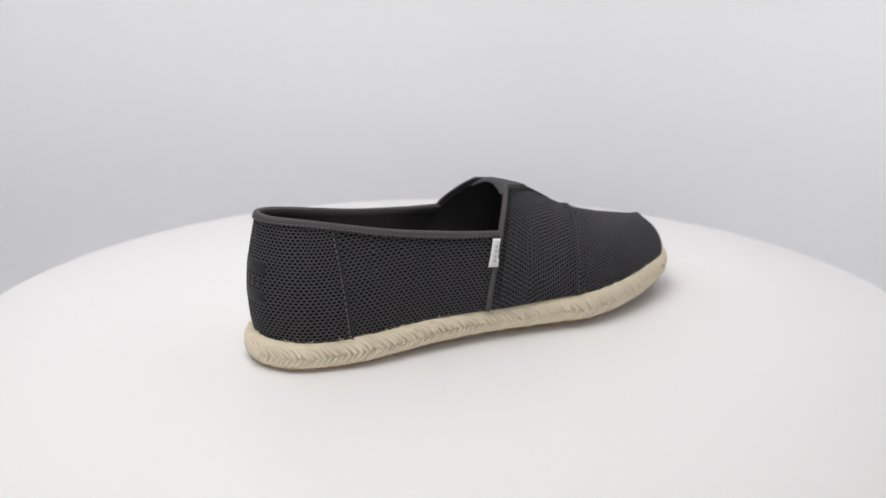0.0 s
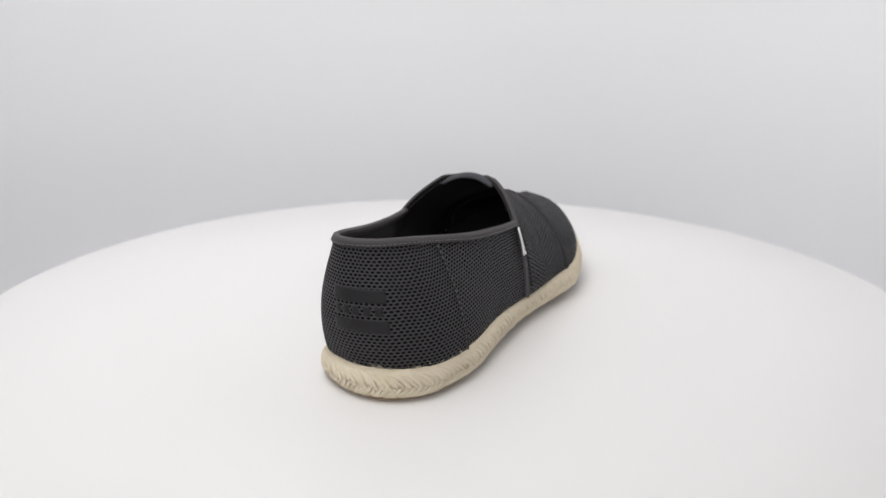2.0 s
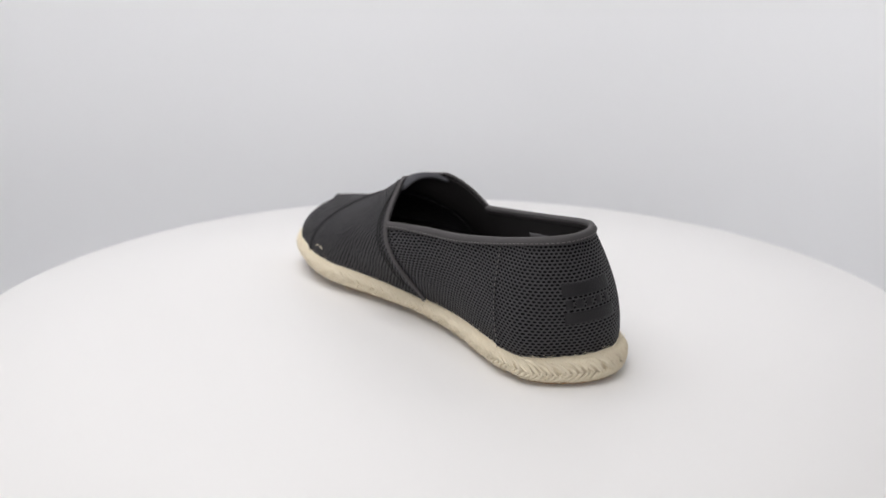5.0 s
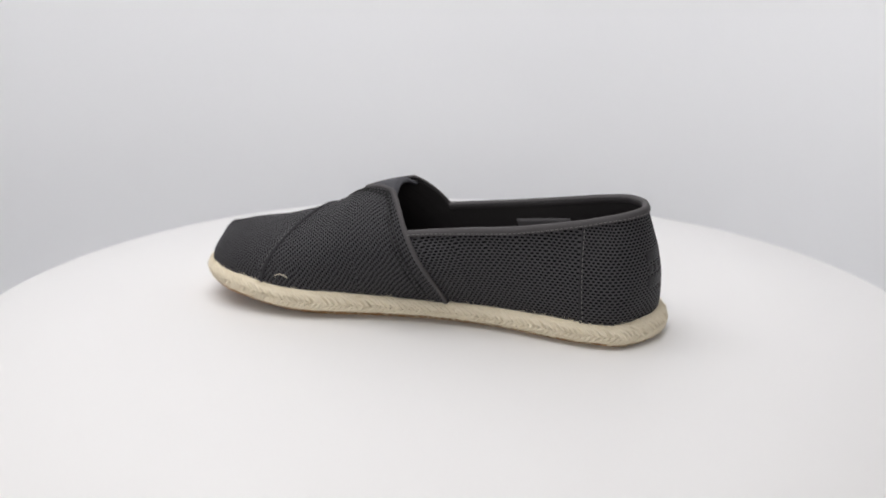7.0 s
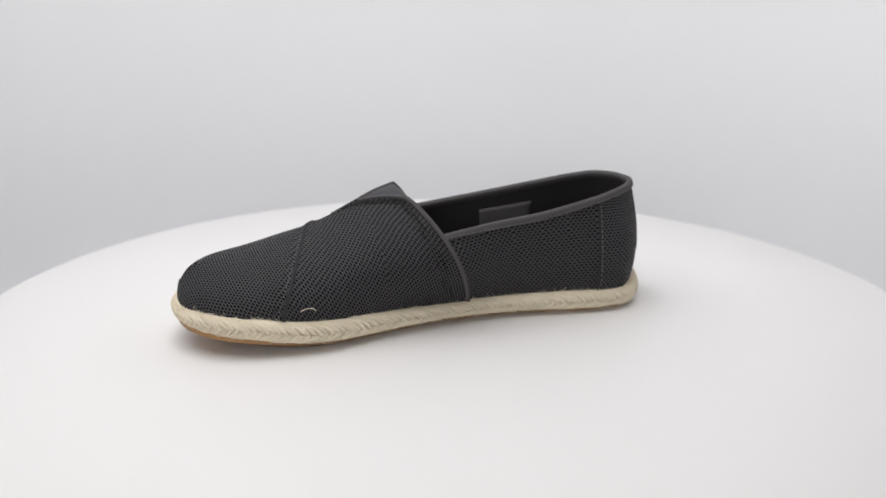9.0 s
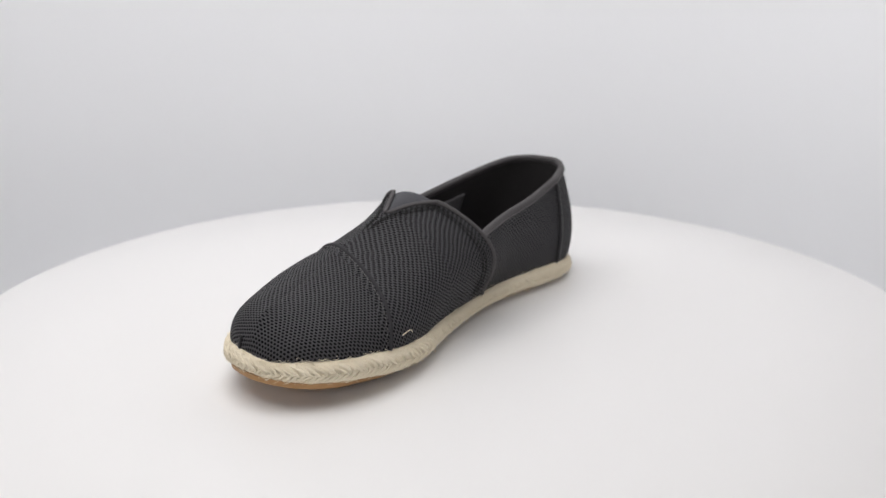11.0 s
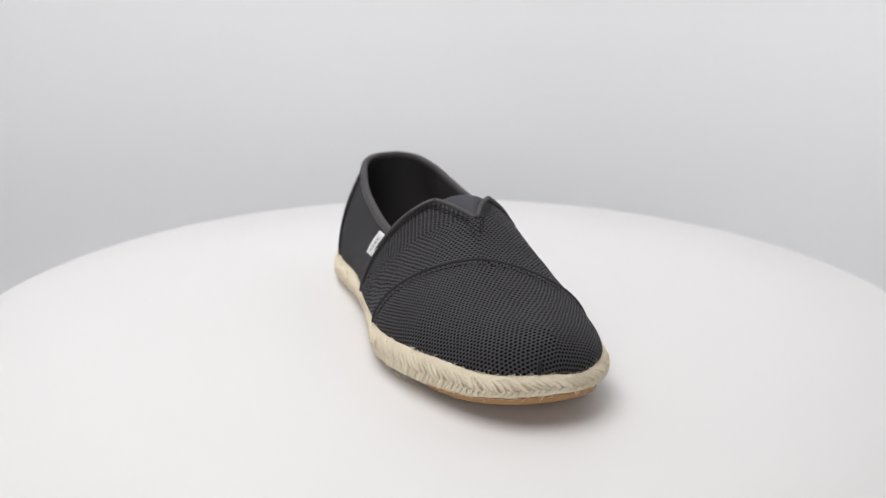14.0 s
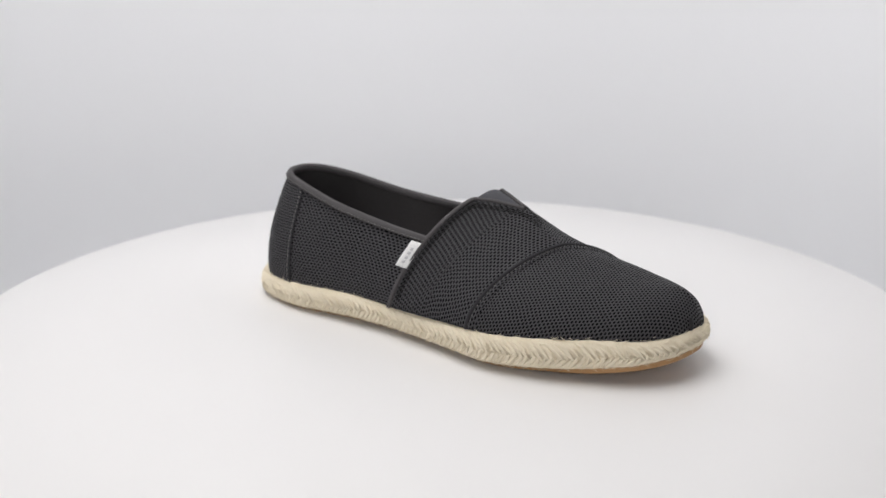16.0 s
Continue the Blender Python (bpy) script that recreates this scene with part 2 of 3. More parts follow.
class Last:
    """The shoe's form: feather line, rim and ridge, all in millimetres."""

    def __init__(self):
        o = spline(OUTLINE, NP, True)
        self.out = o
        t = unit(np.roll(o, -1, 0) - np.roll(o, 1, 0))
        self.nrm = np.stack([-t[:, 1], t[:, 0]], 1)          # to be pointed outwards
        if ((o - o.mean(0)) * self.nrm).sum() < 0:
            self.nrm = -self.nrm
        self.low = lift(o[:, 0])
        fore = np.clip(-o[:, 0] / 60, 0, 1) * np.clip((o[:, 0] + 165) / 50, 0, 1)
        inner = np.clip((10 - o[:, 1]) / 30, 0, 1) * np.clip((o[:, 0] + 60) / 60, 0, 1)
        self.high = self.low + 15.5 + 1.8 * fore - 1.5 * inner - 2.3 * np.clip((-o[:, 0] - 115) / 35, 0, 1)
        self.outer = np.clip((o[:, 1] - 10) / 25, 0, 1) * np.clip((95 - o[:, 0]) / 60, 0, 1) * np.clip((o[:, 0] + 135) / 40, 0, 1)
        self.inner = np.clip((10 - o[:, 1]) / 20, 0, 1) * (0.5 + 0.5 * np.clip((60 - o[:, 0]) / 60, 0, 1)) * np.clip((118 - o[:, 0]) / 20, 0, 1) * np.clip((o[:, 0] + 152) / 30, 0, 1)
        self.high = self.high - 2.6 * np.exp(-(((o[:, 0] + 155) / 14) ** 2 + ((o[:, 1] + 7) / 13) ** 2))
        self.high = self.high + 2.8 * self.outer - 0.4 * self.inner
        self.inset = inset = 4.2 + 2.2 * np.clip((o[:, 0] - 105) / 16, 0, 1) - 3.4 * np.exp(-((o[:, 0] + 4) / 34) ** 2) * self.outer
        self.feather = np.column_stack([o - inset[:, None] * self.nrm, self.high])
        tip = int(np.argmin(o[:, 0]))
        self.tip = tip
        self.iR = int(np.argmin(np.abs(self.feather[:tip, 0] - 4.0)))
        self.iL = tip + int(np.argmin(np.abs(self.feather[tip:, 0] - 5.0)))
        self.sR = 20 + int(np.argmin(np.abs(self.feather[20:self.iR, 0] - 84.5)))
        self.sL = self.iL + int(np.argmin(np.abs(self.feather[self.iL:NP - 30, 0] - 86.0)))
        self.cR = int(np.argmin(np.abs(self.feather[:tip, 0] + 51.5)))
        self.cL = tip + int(np.argmin(np.abs(self.feather[tip:, 0] + 105.0)))
        # collar rim, outer corner round the heel to the inner corner
        self.rimR = spline([(-11, 39, 57.5), (20, 36.5, 61.6), (55, 32.5, 67), (86, 24.8, 73)], 60)
        self.rimH = spline([(86, 24.8, 73), (101, 18.6, 75.6), (110.4, 9.6, 76.3), (113.6, 0.5, 76.2), (113, -9.6, 75.9), (104, -18.6, 74.3), (85, -24.6, 70.6)], 120)
        self.rimL = spline([(85, -24.6, 70.6), (50, -26.8, 64.4), (18, -27.5, 61), (-14, -28.5, 57.5)], 60)
        # upper edge of the vamp: apex, down the notch, along the ridge to the toe
        self.ridge = [(-54.5, 4, 70.6), (-64, 7, 65), (-77, 11, 58.5), (-88, 12, 55), (-97, 12, 52.3), (-114, 10.5, 47.4), (-131, 8, 44.6), (-143.5, 5.5, 43.4)]
        self.topR = spline([(-28, 17.2, 76.6), (-40, 10.5, 74.9)] + self.ridge, 200)
        self.topL = spline([(-29, -12.5, 75.6), (-41, -3.5, 74.5)] + self.ridge, 200)

        for end, rim, k in ((self.iR, self.rimR, 0), (self.iL, self.rimL, -1)):
            E = self.vamp_line(end, np.linspace(0, 1, 200))
            c = np.array([np.interp(57.5, E[:, 2], E[:, a]) for a in range(3)])
            w = np.clip(1 - np.linalg.norm(rim - rim[k], axis=1) / 40.0, 0, 1)[:, None] ** 2
            rim += (c - rim[k]) * w

    def vamp_top(self, i):
        """Upper end of the cloth line that starts at feather index i."""
        tip = self.tip
        side = self.topR if i <= tip else self.topL
        a, c = (self.iR, self.cR) if i <= tip else (self.iL, self.cL)
        k88 = np.argmin(np.abs(side[:, 0] + 81.5)) / (len(side) - 1)
        f = (i - a) / (c - a)
        f = f * k88 if f <= 1 else k88 + (1 - k88) * (i - c) / (tip - c)
        f = min(max(f, 0), 1) * (len(side) - 1)
        return np.array([np.interp(f, np.arange(len(side)), side[:, k]) for k in range(3)])

    def vamp_line(self, i, vs):
        A, B = self.feather[int(i) % NP], self.vamp_top(i)
        outer = math.exp(-((i - self.iR) / 45.0) ** 2)
        inner = math.exp(-((i - self.iL) / 72.0) ** 2)
        m = 1.9 + (0.25 if i <= self.tip else 0.08) * math.exp(-((abs(i - self.tip) - 26) / 16.0) ** 2) - 0.2 * math.exp(-((i - self.tip) / 14.0) ** 2)
        m -= 0.32 * np.clip((i - self.tip - 10) / 22.0, 0, 1) * np.clip((self.iL - i) / 60.0, 0, 1)
        mx, my = m - 0.6 * outer - 0.66 * inner, m - 0.35 * outer - 0.3 * inner
        a = vs * math.pi / 2
        hz = np.sin(a) ** (2 / m)
        hx = 1 - np.clip(1 - hz ** mx, 0, 1) ** (1 / mx)
        hy = 1 - np.clip(1 - hz ** my, 0, 1) ** (1 / my)
        P = np.empty((len(vs), 3))
        P[:, 0] = A[0] + (B[0] - A[0]) * hx
        P[:, 1] = A[1] + (B[1] - A[1]) * hy - 18.0 * inner * np.sin(np.pi * hz ** 1.2)
        P[:, 2] = A[2] + (B[2] - A[2]) * hz
        return P

    def rim_at(self, i):
        """Rim point over feather index i (i may run past NP, through the heel)."""
        a = [(self.iL - NP, 0), (self.sL - NP, 1), (self.sR, 2), (self.iR, 3)]
        for (p, kp), (q, kq) in zip(a[:-1], a[1:]):
            if i <= q or kq == 3:
                f = min(max((i - p) / (q - p), 0), 1)
                c = (self.rimL[::-1], self.rimH[::-1], self.rimR[::-1])[kp]
                f *= len(c) - 1
                return np.array([np.interp(f, np.arange(len(c)), c[:, k]) for k in range(3)])

    def wall_line(self, i, vs):
        A, B = self.feather[int(round(i)) % NP], self.rim_at(i)
        n = self.nrm[int(round(i)) % NP]
        heel = math.exp(-(i / 45.0) ** 2)
        bulge = 2.0 + 1.6 * heel + 1.8 * math.exp(-((i - 36) / 20.0) ** 2) + 2.2 * math.exp(-((i + 30) / 18.0) ** 2)
        P = A + (B - A) * vs[:, None]
        P[:, :2] += n * (bulge * np.sin(np.pi * vs ** 0.85))[:, None]
        # near the throat the quarter takes the form of the vamp's back edge
        for end, ref in ((self.iR, self.iR), (self.iL - NP, self.iL)):
            w = math.exp(-((i - end) / 16.0) ** 2)
            if w > 0.004:
                E = self.vamp_line(ref, np.linspace(0, 1, 80))
                z = A[2] + (B[2] - A[2]) * vs
                Q = np.stack([np.interp(z, E[:, 2], E[:, k]) for k in range(3)], 1)
                Q[:, :2] += (A[:2] - E[0, :2]) * (1 - vs[:, None]) + (B[:2] - Q[-1, :2]) * vs[:, None]
                P = P * (1 - w) + Q * w
        return P


LAST = Last()


def cloth_part(name, P, mat, parent, label="", thick=1.3, draped=False, side=0):
    """A sheet of cloth from a grid of points in millimetres (rows: along v, cols: along s), with thickness."""
    rows, cols = P.shape[:2]
    su = np.concatenate([np.zeros((rows, 1)), np.cumsum(np.linalg.norm(np.diff(P, axis=1), axis=2), 1)], 1)
    sv = np.concatenate([np.zeros((1, cols)), np.cumsum(np.linalg.norm(np.diff(P, axis=0), axis=2), 0)], 0)
    su = np.repeat(su[:1] * 0.5 + su[rows // 2: rows // 2 + 1] * 0.5, rows, 0)
    c = P.reshape(-1, 3).mean(0)
    c[1], c[2] = (c[1] + 4) / 2, 25
    if P[..., 0].max() < 10 and P[..., 0].min() < -120:
        c[0] = -100
    N = normals_of(P)
    ray = unit(P - c)
    N = -N if ((P - c) * N).sum() < 0 else N
    bad = np.linalg.norm(N, axis=2) < 0.5
    N[bad] = ray[bad]
    if draped:
        low = (N * ray).sum(2) < 0.05
        N[low] = ray[low]
    Q = P - thick * N
    V = np.concatenate([P.reshape(-1, 3), Q.reshape(-1, 3)]) * MM
    F = grid_faces(rows, cols)
    n = rows * cols
    F2 = [tuple(n + k for k in f[::-1]) for f in F]
    rim = [r * cols for r in range(rows)][::-1] + list(range(1, cols)) + [r * cols + cols - 1 for r in range(1, rows)] + [(rows - 1) * cols + k for k in range(cols - 2, 0, -1)]
    F3 = [(rim[(k + 1) % len(rim)], rim[k], n + rim[k], n + rim[(k + 1) % len(rim)]) for k in range(len(rim))]
    uv = np.stack([su, sv], 2).reshape(-1, 2) * MM
    if draped:      # cloth laid lengthwise over the foot
        r = LAST.topR[::-1]
        zr = np.interp(P[..., 0], r[:, 0], r[:, 2])
        u = P[..., 0] + 0.55 * P[..., 2]
        w = (P[..., 1] - 3) + np.tanh((P[..., 1] - 3) / 14) * 0.75 * np.clip(zr - P[..., 2], 0, None)
        uv = np.stack([w, u], 2).reshape(-1, 2) * MM
    if side:        # measured from the ridge down, lengthwise along the ridge
        run = np.concatenate([np.zeros((2, 1)), np.cumsum(np.linalg.norm(np.diff(P[[0, -1]], axis=1), axis=2), 1)], 1)
        up = sv / sv[-1:]
        uv = np.stack([side * (sv[-1:] - sv), run[:1] * (1 - up) + run[1:] * up], 2).reshape(-1, 2) * MM
    ob = mesh_object(name, V, F + F2 + F3, mat, parent, label, np.concatenate([uv, uv]))
    bm = bmesh.new()
    bm.from_mesh(ob.data)
    bmesh.ops.recalc_face_normals(bm, faces=bm.faces)
    bm.to_mesh(ob.data)
    bm.free()
    return ob


def band(name, path, outward, width, thick, mat, parent, label=""):
    """A rounded tape along path (mm): flat across `outward`."""
    path = np.array(path)
    t = unit(np.gradient(path, axis=0))
    out = unit(np.array(outward) - (np.array(outward) * t).sum(1, keepdims=True) * t)
    up = np.cross(out, t)
    prof = [(thick * a, width * b) for a, b in ((0.5, -0.42), (0.85, -0.25), (1, 0), (0.85, 0.25), (0.5, 0.42), (-0.2, 0.5), (-0.7, 0.4), (-0.8, 0), (-0.7, -0.4), (-0.2, -0.5))]
    V, F = sweep(path, out, up, prof)
    ob = mesh_object(name, np.array(V) * MM, F, mat, parent, label)
    return ob


def stitches(name, path, outward, parent, every=3.0, long=1.9, rad=0.26, lift_mm=0.25, mat=None):
    """A row of short thread stitches along path (mm), as one run of thread."""
    path, outward = np.array(path), unit(np.array(outward))
    s = np.concatenate([[0], np.cumsum(np.linalg.norm(np.diff(path, axis=0), axis=1))])
    V, F = [], []
    for q in np.arange(every * 0.5, s[-1] - long, every):
        pts = []
        for d, h in ((0, -0.3), (0.2, 0.6), (0.8, 0.6), (1, -0.3)):
            x = q + d * long
            p = np.array([np.interp(x, s, path[:, k]) for k in range(3)])
            o = np.array([np.interp(x, s, outward[:, k]) for k in range(3)])
            pts.append((p + o * (lift_mm + h * rad), o))
        t = unit(pts[-1][0] - pts[0][0])
        base = len(V)
        for p, o in pts:
            w = np.cross(o, t)
            for a, b in oval(rad, rad, 5):
                V.append(p + a * w + b * o)
        for i in range(3):
            for j in range(5):
                k = (j + 1) % 5
                F.append((base + i * 5 + j, base + i * 5 + k, base + i * 5 + 5 + k, base + i * 5 + 5 + j))
        F.append(tuple(base + j for j in range(5)))
        F.append(tuple(base + 15 + j for j in range(5)))
    return mesh_object(name, np.array(V) * MM, F, mat or M_THREAD, parent)


def outward_of(P, centre):
    N, ray = normals_of(P), unit(P - np.array(centre, float))
    N = -N if (ray * N).sum() < 0 else N
    bad = (N * ray).sum(2) < 0.05
    N[bad] = ray[bad]
    return N


def build_shoe():
    L = LAST
    shoe = tagged(new("espadrille"), "charcoal mesh slip-on espadrille with braided jute rope sole", "shoe")
    build_sole(shoe)
    vs = np.linspace(0, 1, 30)
    HC = (50, 4, 40)

    def wall(i0, i1, n, grow=0.0, lo=0.0, hi=1.0):
        P = np.stack([L.wall_line(i, lo + vs * (hi - lo)) for i in np.linspace(i0, i1, n)], 1)
        return P + grow * outward_of(P, HC) if grow else P

    sL, iL = L.sL - NP, L.iL - NP
    # quarters, heel counter and lining
    cloth_part("quarter", wall(L.sR - 4, L.iR + 1, 70), M_MESH, shoe)
    cloth_part("quarter", wall(iL - 1, sL + 4, 70), M_MESH, shoe)
    cloth_part("heel_counter", wall(sL, L.sR, 90, 0.7), M_MESH, shoe, thick=1.8)
    cloth_part("lining", wall(iL - 1, L.iR + 1, 150, -1.4), M_LINE, shoe, "dark charcoal textile lining", 0.5)
    # vamp: outer half, then inner half turned over the ridge
    va = np.linspace(0, 1, 36)
    half_a = np.stack([L.vamp_line(i, va) for i in np.linspace(L.iR - 1, L.cR + 3, 64)], 1)
    half_b = np.stack([L.vamp_line(i, va) for i in np.linspace(L.cL - 3, L.iL + 1, 64)], 1)[:, ::-1]
    A = half_a + 0.9 * outward_of(half_a, (-30, 0, 30))
    B = half_b + 0.9 * outward_of(half_b, (-30, 8, 30))
    meet = (A[-1] + B[-1]) / 2
    joined = np.linalg.norm(half_a[-1] - half_b[-1], axis=1) < 2.5
    for part_of in (A, B):
        part_of[-1][joined] = meet[joined]
    body = cloth_part("vamp", A, M_CAP, shoe, thick=1.4, draped=True, side=1)
    other = cloth_part("vamp", B, M_CAP, shoe, thick=1.4, draped=True, side=-1)
    join_into(body, other)
    for part_of, hub in ((half_a, (-30, 0, 30)), (half_b, (-30, 8, 30))):
        cloth_part("vamp_lining", part_of[:, :46] - 1.0 * outward_of(part_of, hub)[:, :46], M_LINE, shoe, "dark charcoal vamp lining", 0.6)
    # toe cap, lapped under the vamp seam
    TC = np.stack([L.vamp_line(i, va) for i in np.linspace(L.cR - 1, L.cL + 1, 140)], 1)
    N = outward_of(TC, (-110, 4, 20))
    for r in range(1, 11):
        w = (11 - r) / 10
        N[-r] = unit(N[-r] * (1 - w) + np.array((-0.25, 0, 0.97)) * w)
    cloth_part("toe_cap", TC + 0.5 * N, M_CAP, shoe, thick=1.6, draped=True)
    # raised seam where vamp and cap meet
    seam = np.concatenate([TC[:, 0], TC[::-1, -1][1:]])
    NS = np.concatenate([N[:, 0], N[::-1, -1][1:]])
    band("cap_seam", seam + 0.8 * NS, NS, 2.2, 1.3, M_MESH_EDGE, shoe)
    lead = np.concatenate([TC[:, 1], TC[::-1, -2][1:]])
    NL = np.concatenate([N[:, 1], N[::-1, -2][1:]])
    stitches("stitching", lead + 0.5 * NL, NL, shoe, 2.8, 1.6, 0.18)
    # heel seams
    for i, sgn in ((L.sR, 1), (sL, -1)):
        P = wall(i - 1.0, i + 1.0, 3, 0.8)
        N3 = outward_of(P, HC)
        band("heel_seam", P[:-1, 1], N3[:-1, 1], 1.5, 0.6, M_MESH_EDGE, shoe)
        Q = wall(i - sgn * 0.5 - 0.5, i - sgn * 0.5 + 0.5, 3, 1.05)
        stitches("stitching", Q[1:-2, 1], N3[1:-2, 1], shoe, 3.0, 1.8, 0.24)
    # collar tape along the rim, folded over the edge
    C = wall(iL - 0.5, L.iR + 0.5, 200)
    NC = outward_of(C, HC)
    rim, nr = C[-1], NC[-2]
    upv = unit(C[-1] - C[-3])
    prof = [(1.4, -3.7), (1.75, -3.2), (1.75, -1.0), (1.4, 0.2), (0.5, 0.7), (-0.8, 0.7), (-1.7, 0.2), (-2.1, -1.0), (-2.1, -3.2), (-1.8, -3.7)]
    V, F = sweep(rim, nr, upv, prof)
    mesh_object("collar_tape", np.array(V) * MM, F, M_BIND, shoe, "smooth dark grey collar binding tape")
    stitches("stitching", rim - 2.8 * upv + 1.6 * nr, nr, shoe, 2.6, 1.6, 0.2)
    # vamp edge tapes, from the sole up to the notch
    for half, c in ((A, (-30, 0, 30)), (B, (-30, 8, 30))):
        Nn = outward_of(half, c)
        cut = int(np.argmax(np.linalg.norm(half_a[-1] - half_b[-1], axis=1) < 2.5))
        notch = half[-1][:cut + 1]
        nn = (Nn[-2])[:cut + 1]
        back, nb = (half[:, 0], Nn[:, 0])
        band("edge_tape", back[:-1] + 0.15 * nb[:-1], nb[:-1], 3.0, 1.1, M_BIND, shoe, "dark grey vamp edge binding")
        band("notch_tape", notch + 0.15 * nn, nn, 2.6, 1.0, M_BIND, shoe, "dark grey notch binding")
        # two rows of topstitching beside the edge
        for col in (5, 7):
            stitches("stitching", half[2:-3, col], Nn[2:-3, col], shoe, 2.4, 2.0, 0.34, mat=M_THREAD_DARK)
        # a stitched chevron under the notch
        for off in (0.0, 1.6):
            r0, c1 = len(half) - 6 - off, cut + 13 + 2 * off
            line, face = [], []
            for f in np.linspace(0, 1, 24):
                q, w = 4 + (c1 - 4) * f, r0 + (len(half) - 2 - r0) * f ** 1.6
                a, b = int(w), int(q)
                line.append(half[a, b] + (half[a + 1, b] - half[a, b]) * (w - a) + (half[a, b + 1] - half[a, b]) * (q - b))
                face.append(Nn[a, b])
            stitches("stitching", line, face, shoe, 2.2, 1.7, 0.32, mat=M_THREAD_DARK)
    # elastic gore in the notch, with a domed free edge
    tR, tL = L.topR, L.topL
    nk = int(np.argmin(np.abs(tR[:, 0] + 54)))
    rows = []
    for f in np.linspace(-0.12, 1, 24):
        q = max(f, 0) * nk
        a = np.array([np.interp(q, np.arange(200), tR[:, k]) for k in range(3)])
        b = np.array([np.interp(q, np.arange(200), tL[:, k]) for k in range(3)])
        if f < 0:
            a, b = a + np.array((25.0, 0, -22.0)) * (-f), b + np.array((25.0, 0, -22.0)) * (-f)
        line = []
        for g in np.linspace(-0.06, 1.06, 17):
            p = a + (b - a) * g
            arch = max(0.0, 1 - (2 * g - 1) ** 2)
            p = p + np.array([-2.0 * arch * (1 - max(f, 0)), 0, 4.4 * arch * (1 - max(f, 0)) ** 0.7 - 0.5])
            line.append(p)
        rows.append(line)
    cloth_part("elastic_gore", np.array(rows), M_GORE, shoe, "smooth slate grey elastic gore", 1.2)
    # tonal patch on the heel
    for lo, hi in ((0.53, 0.635), (0.30, 0.40)):
        P = np.stack([L.wall_line(i, np.linspace(lo, hi, 8)) for i in np.linspace(-13, 12, 28)], 1)
        cloth_part("heel_patch", P + 0.9 * outward_of(P, HC), M_DARK, shoe, "glossy black embroidered bar", 0.6)
    for i in (-10.5, -6.0, -1.5, 3.5, 8.5):
        P = np.stack([L.wall_line(q, np.linspace(0.43, 0.50, 5)) for q in np.linspace(i - 1.5, i + 1.5, 4)], 1)
        cloth_part("heel_mark", P + 0.85 * outward_of(P, HC), M_DARK, shoe, "small black embroidered mark", 0.5)
    # white side tag sewn into the outer vamp edge
    c = [np.array(p, float) for p in ((-2.4, 47.2, 41), (-9.4, 40.6, 54.6), (-3.6, 41.8, 55.8), (3.4, 47.8, 42.0))]
    out = unit(np.cross(c[3] - c[0], c[1] - c[0]))
    out = out if out[1] > 0 else -out
    P = np.array([[(c[0] * (1 - u) + c[3] * u) * (1 - w) + (c[1] * (1 - u) + c[2] * u) * w + out * (0.7 + 0.5 * math.sin(math.pi * w) * u) for u in np.linspace(-0.15, 1, 6)] for w in np.linspace(0, 1, 10)])
    tag = cloth_part("side_tag", P, M_TAG, shoe, "small white woven side tag", 0.7)
    for w0 in (0.16, 0.32, 0.50, 0.66):
        Q = np.array([[(c[0] * (1 - u) + c[3] * u) * (1 - w) + (c[1] * (1 - u) + c[2] * u) * w + out * (1.0 + 0.5 * math.sin(math.pi * w) * u) for u in (0.32, 0.45, 0.60)] for w in (w0, w0 + 0.05, w0 + 0.10)])
        cloth_part("tag_bar", Q, M_INK, tag, "small grey woven bar", 0.2)
    # grey label on the lining
    P = np.stack([L.wall_line(i, np.linspace(0.52, 0.78, 6)) for i in np.linspace(L.iR - 46, L.iR - 25, 12)], 1)
    cloth_part("inner_label", P - 3.4 * outward_of(P, HC), M_LABEL, shoe, "plain grey woven size label", 0.4)
    # puckered dart at the toe
    di = int(np.argmin(np.linalg.norm(L.feather[:, :2] - np.array((-154, 15)), axis=1)))
    dj = np.stack([L.vamp_line(q, np.linspace(0, 0.24, 12)) for q in (di - 1, di, di + 1)], 1)
    nd = outward_of(dj, (-110, 4, 20))
    band("toe_dart", dj[:, 1] + 0.8 * nd[:, 1], nd[:, 1], 2.0, 0.7, M_DARK, shoe, "dark puckered dart in the toe cloth")
    # loose jute loop caught at the inner edge
    loop = spline([(-95, -36.5, 22), (-94, -38.5, 25), (-91, -39.5, 26.5), (-88, -39, 26), (-86, -38, 23.5), (-87, -37, 21.5)], 26)
    V, F = tube(loop, 0.22, 5)
    mesh_object("loose_thread", np.array(V) * MM, F, M_CORE, shoe, "loose loop of jute fibre")
    return shoe


def join_into(a, b):
    """Adds b's mesh to a's and drops b."""
    bm = bmesh.new()
    bm.from_mesh(a.data)
    bm.from_mesh(b.data)
    bm.to_mesh(a.data)
    bm.free()
    a.data.polygons.foreach_set("use_smooth", [True] * len(a.data.polygons))
    old = b.data
    bpy.data.objects.remove(b)
    bpy.data.meshes.remove(old)


def tube(path, r, n=5):
    path = np.array(path, float)
    t = unit(np.gradient(path, axis=0))
    ref = np.array((0.31, 0.42, 0.85))
    side = unit(np.cross(t, ref))
    return sweep(path, side, np.cross(side, t), oval(r, r, n))


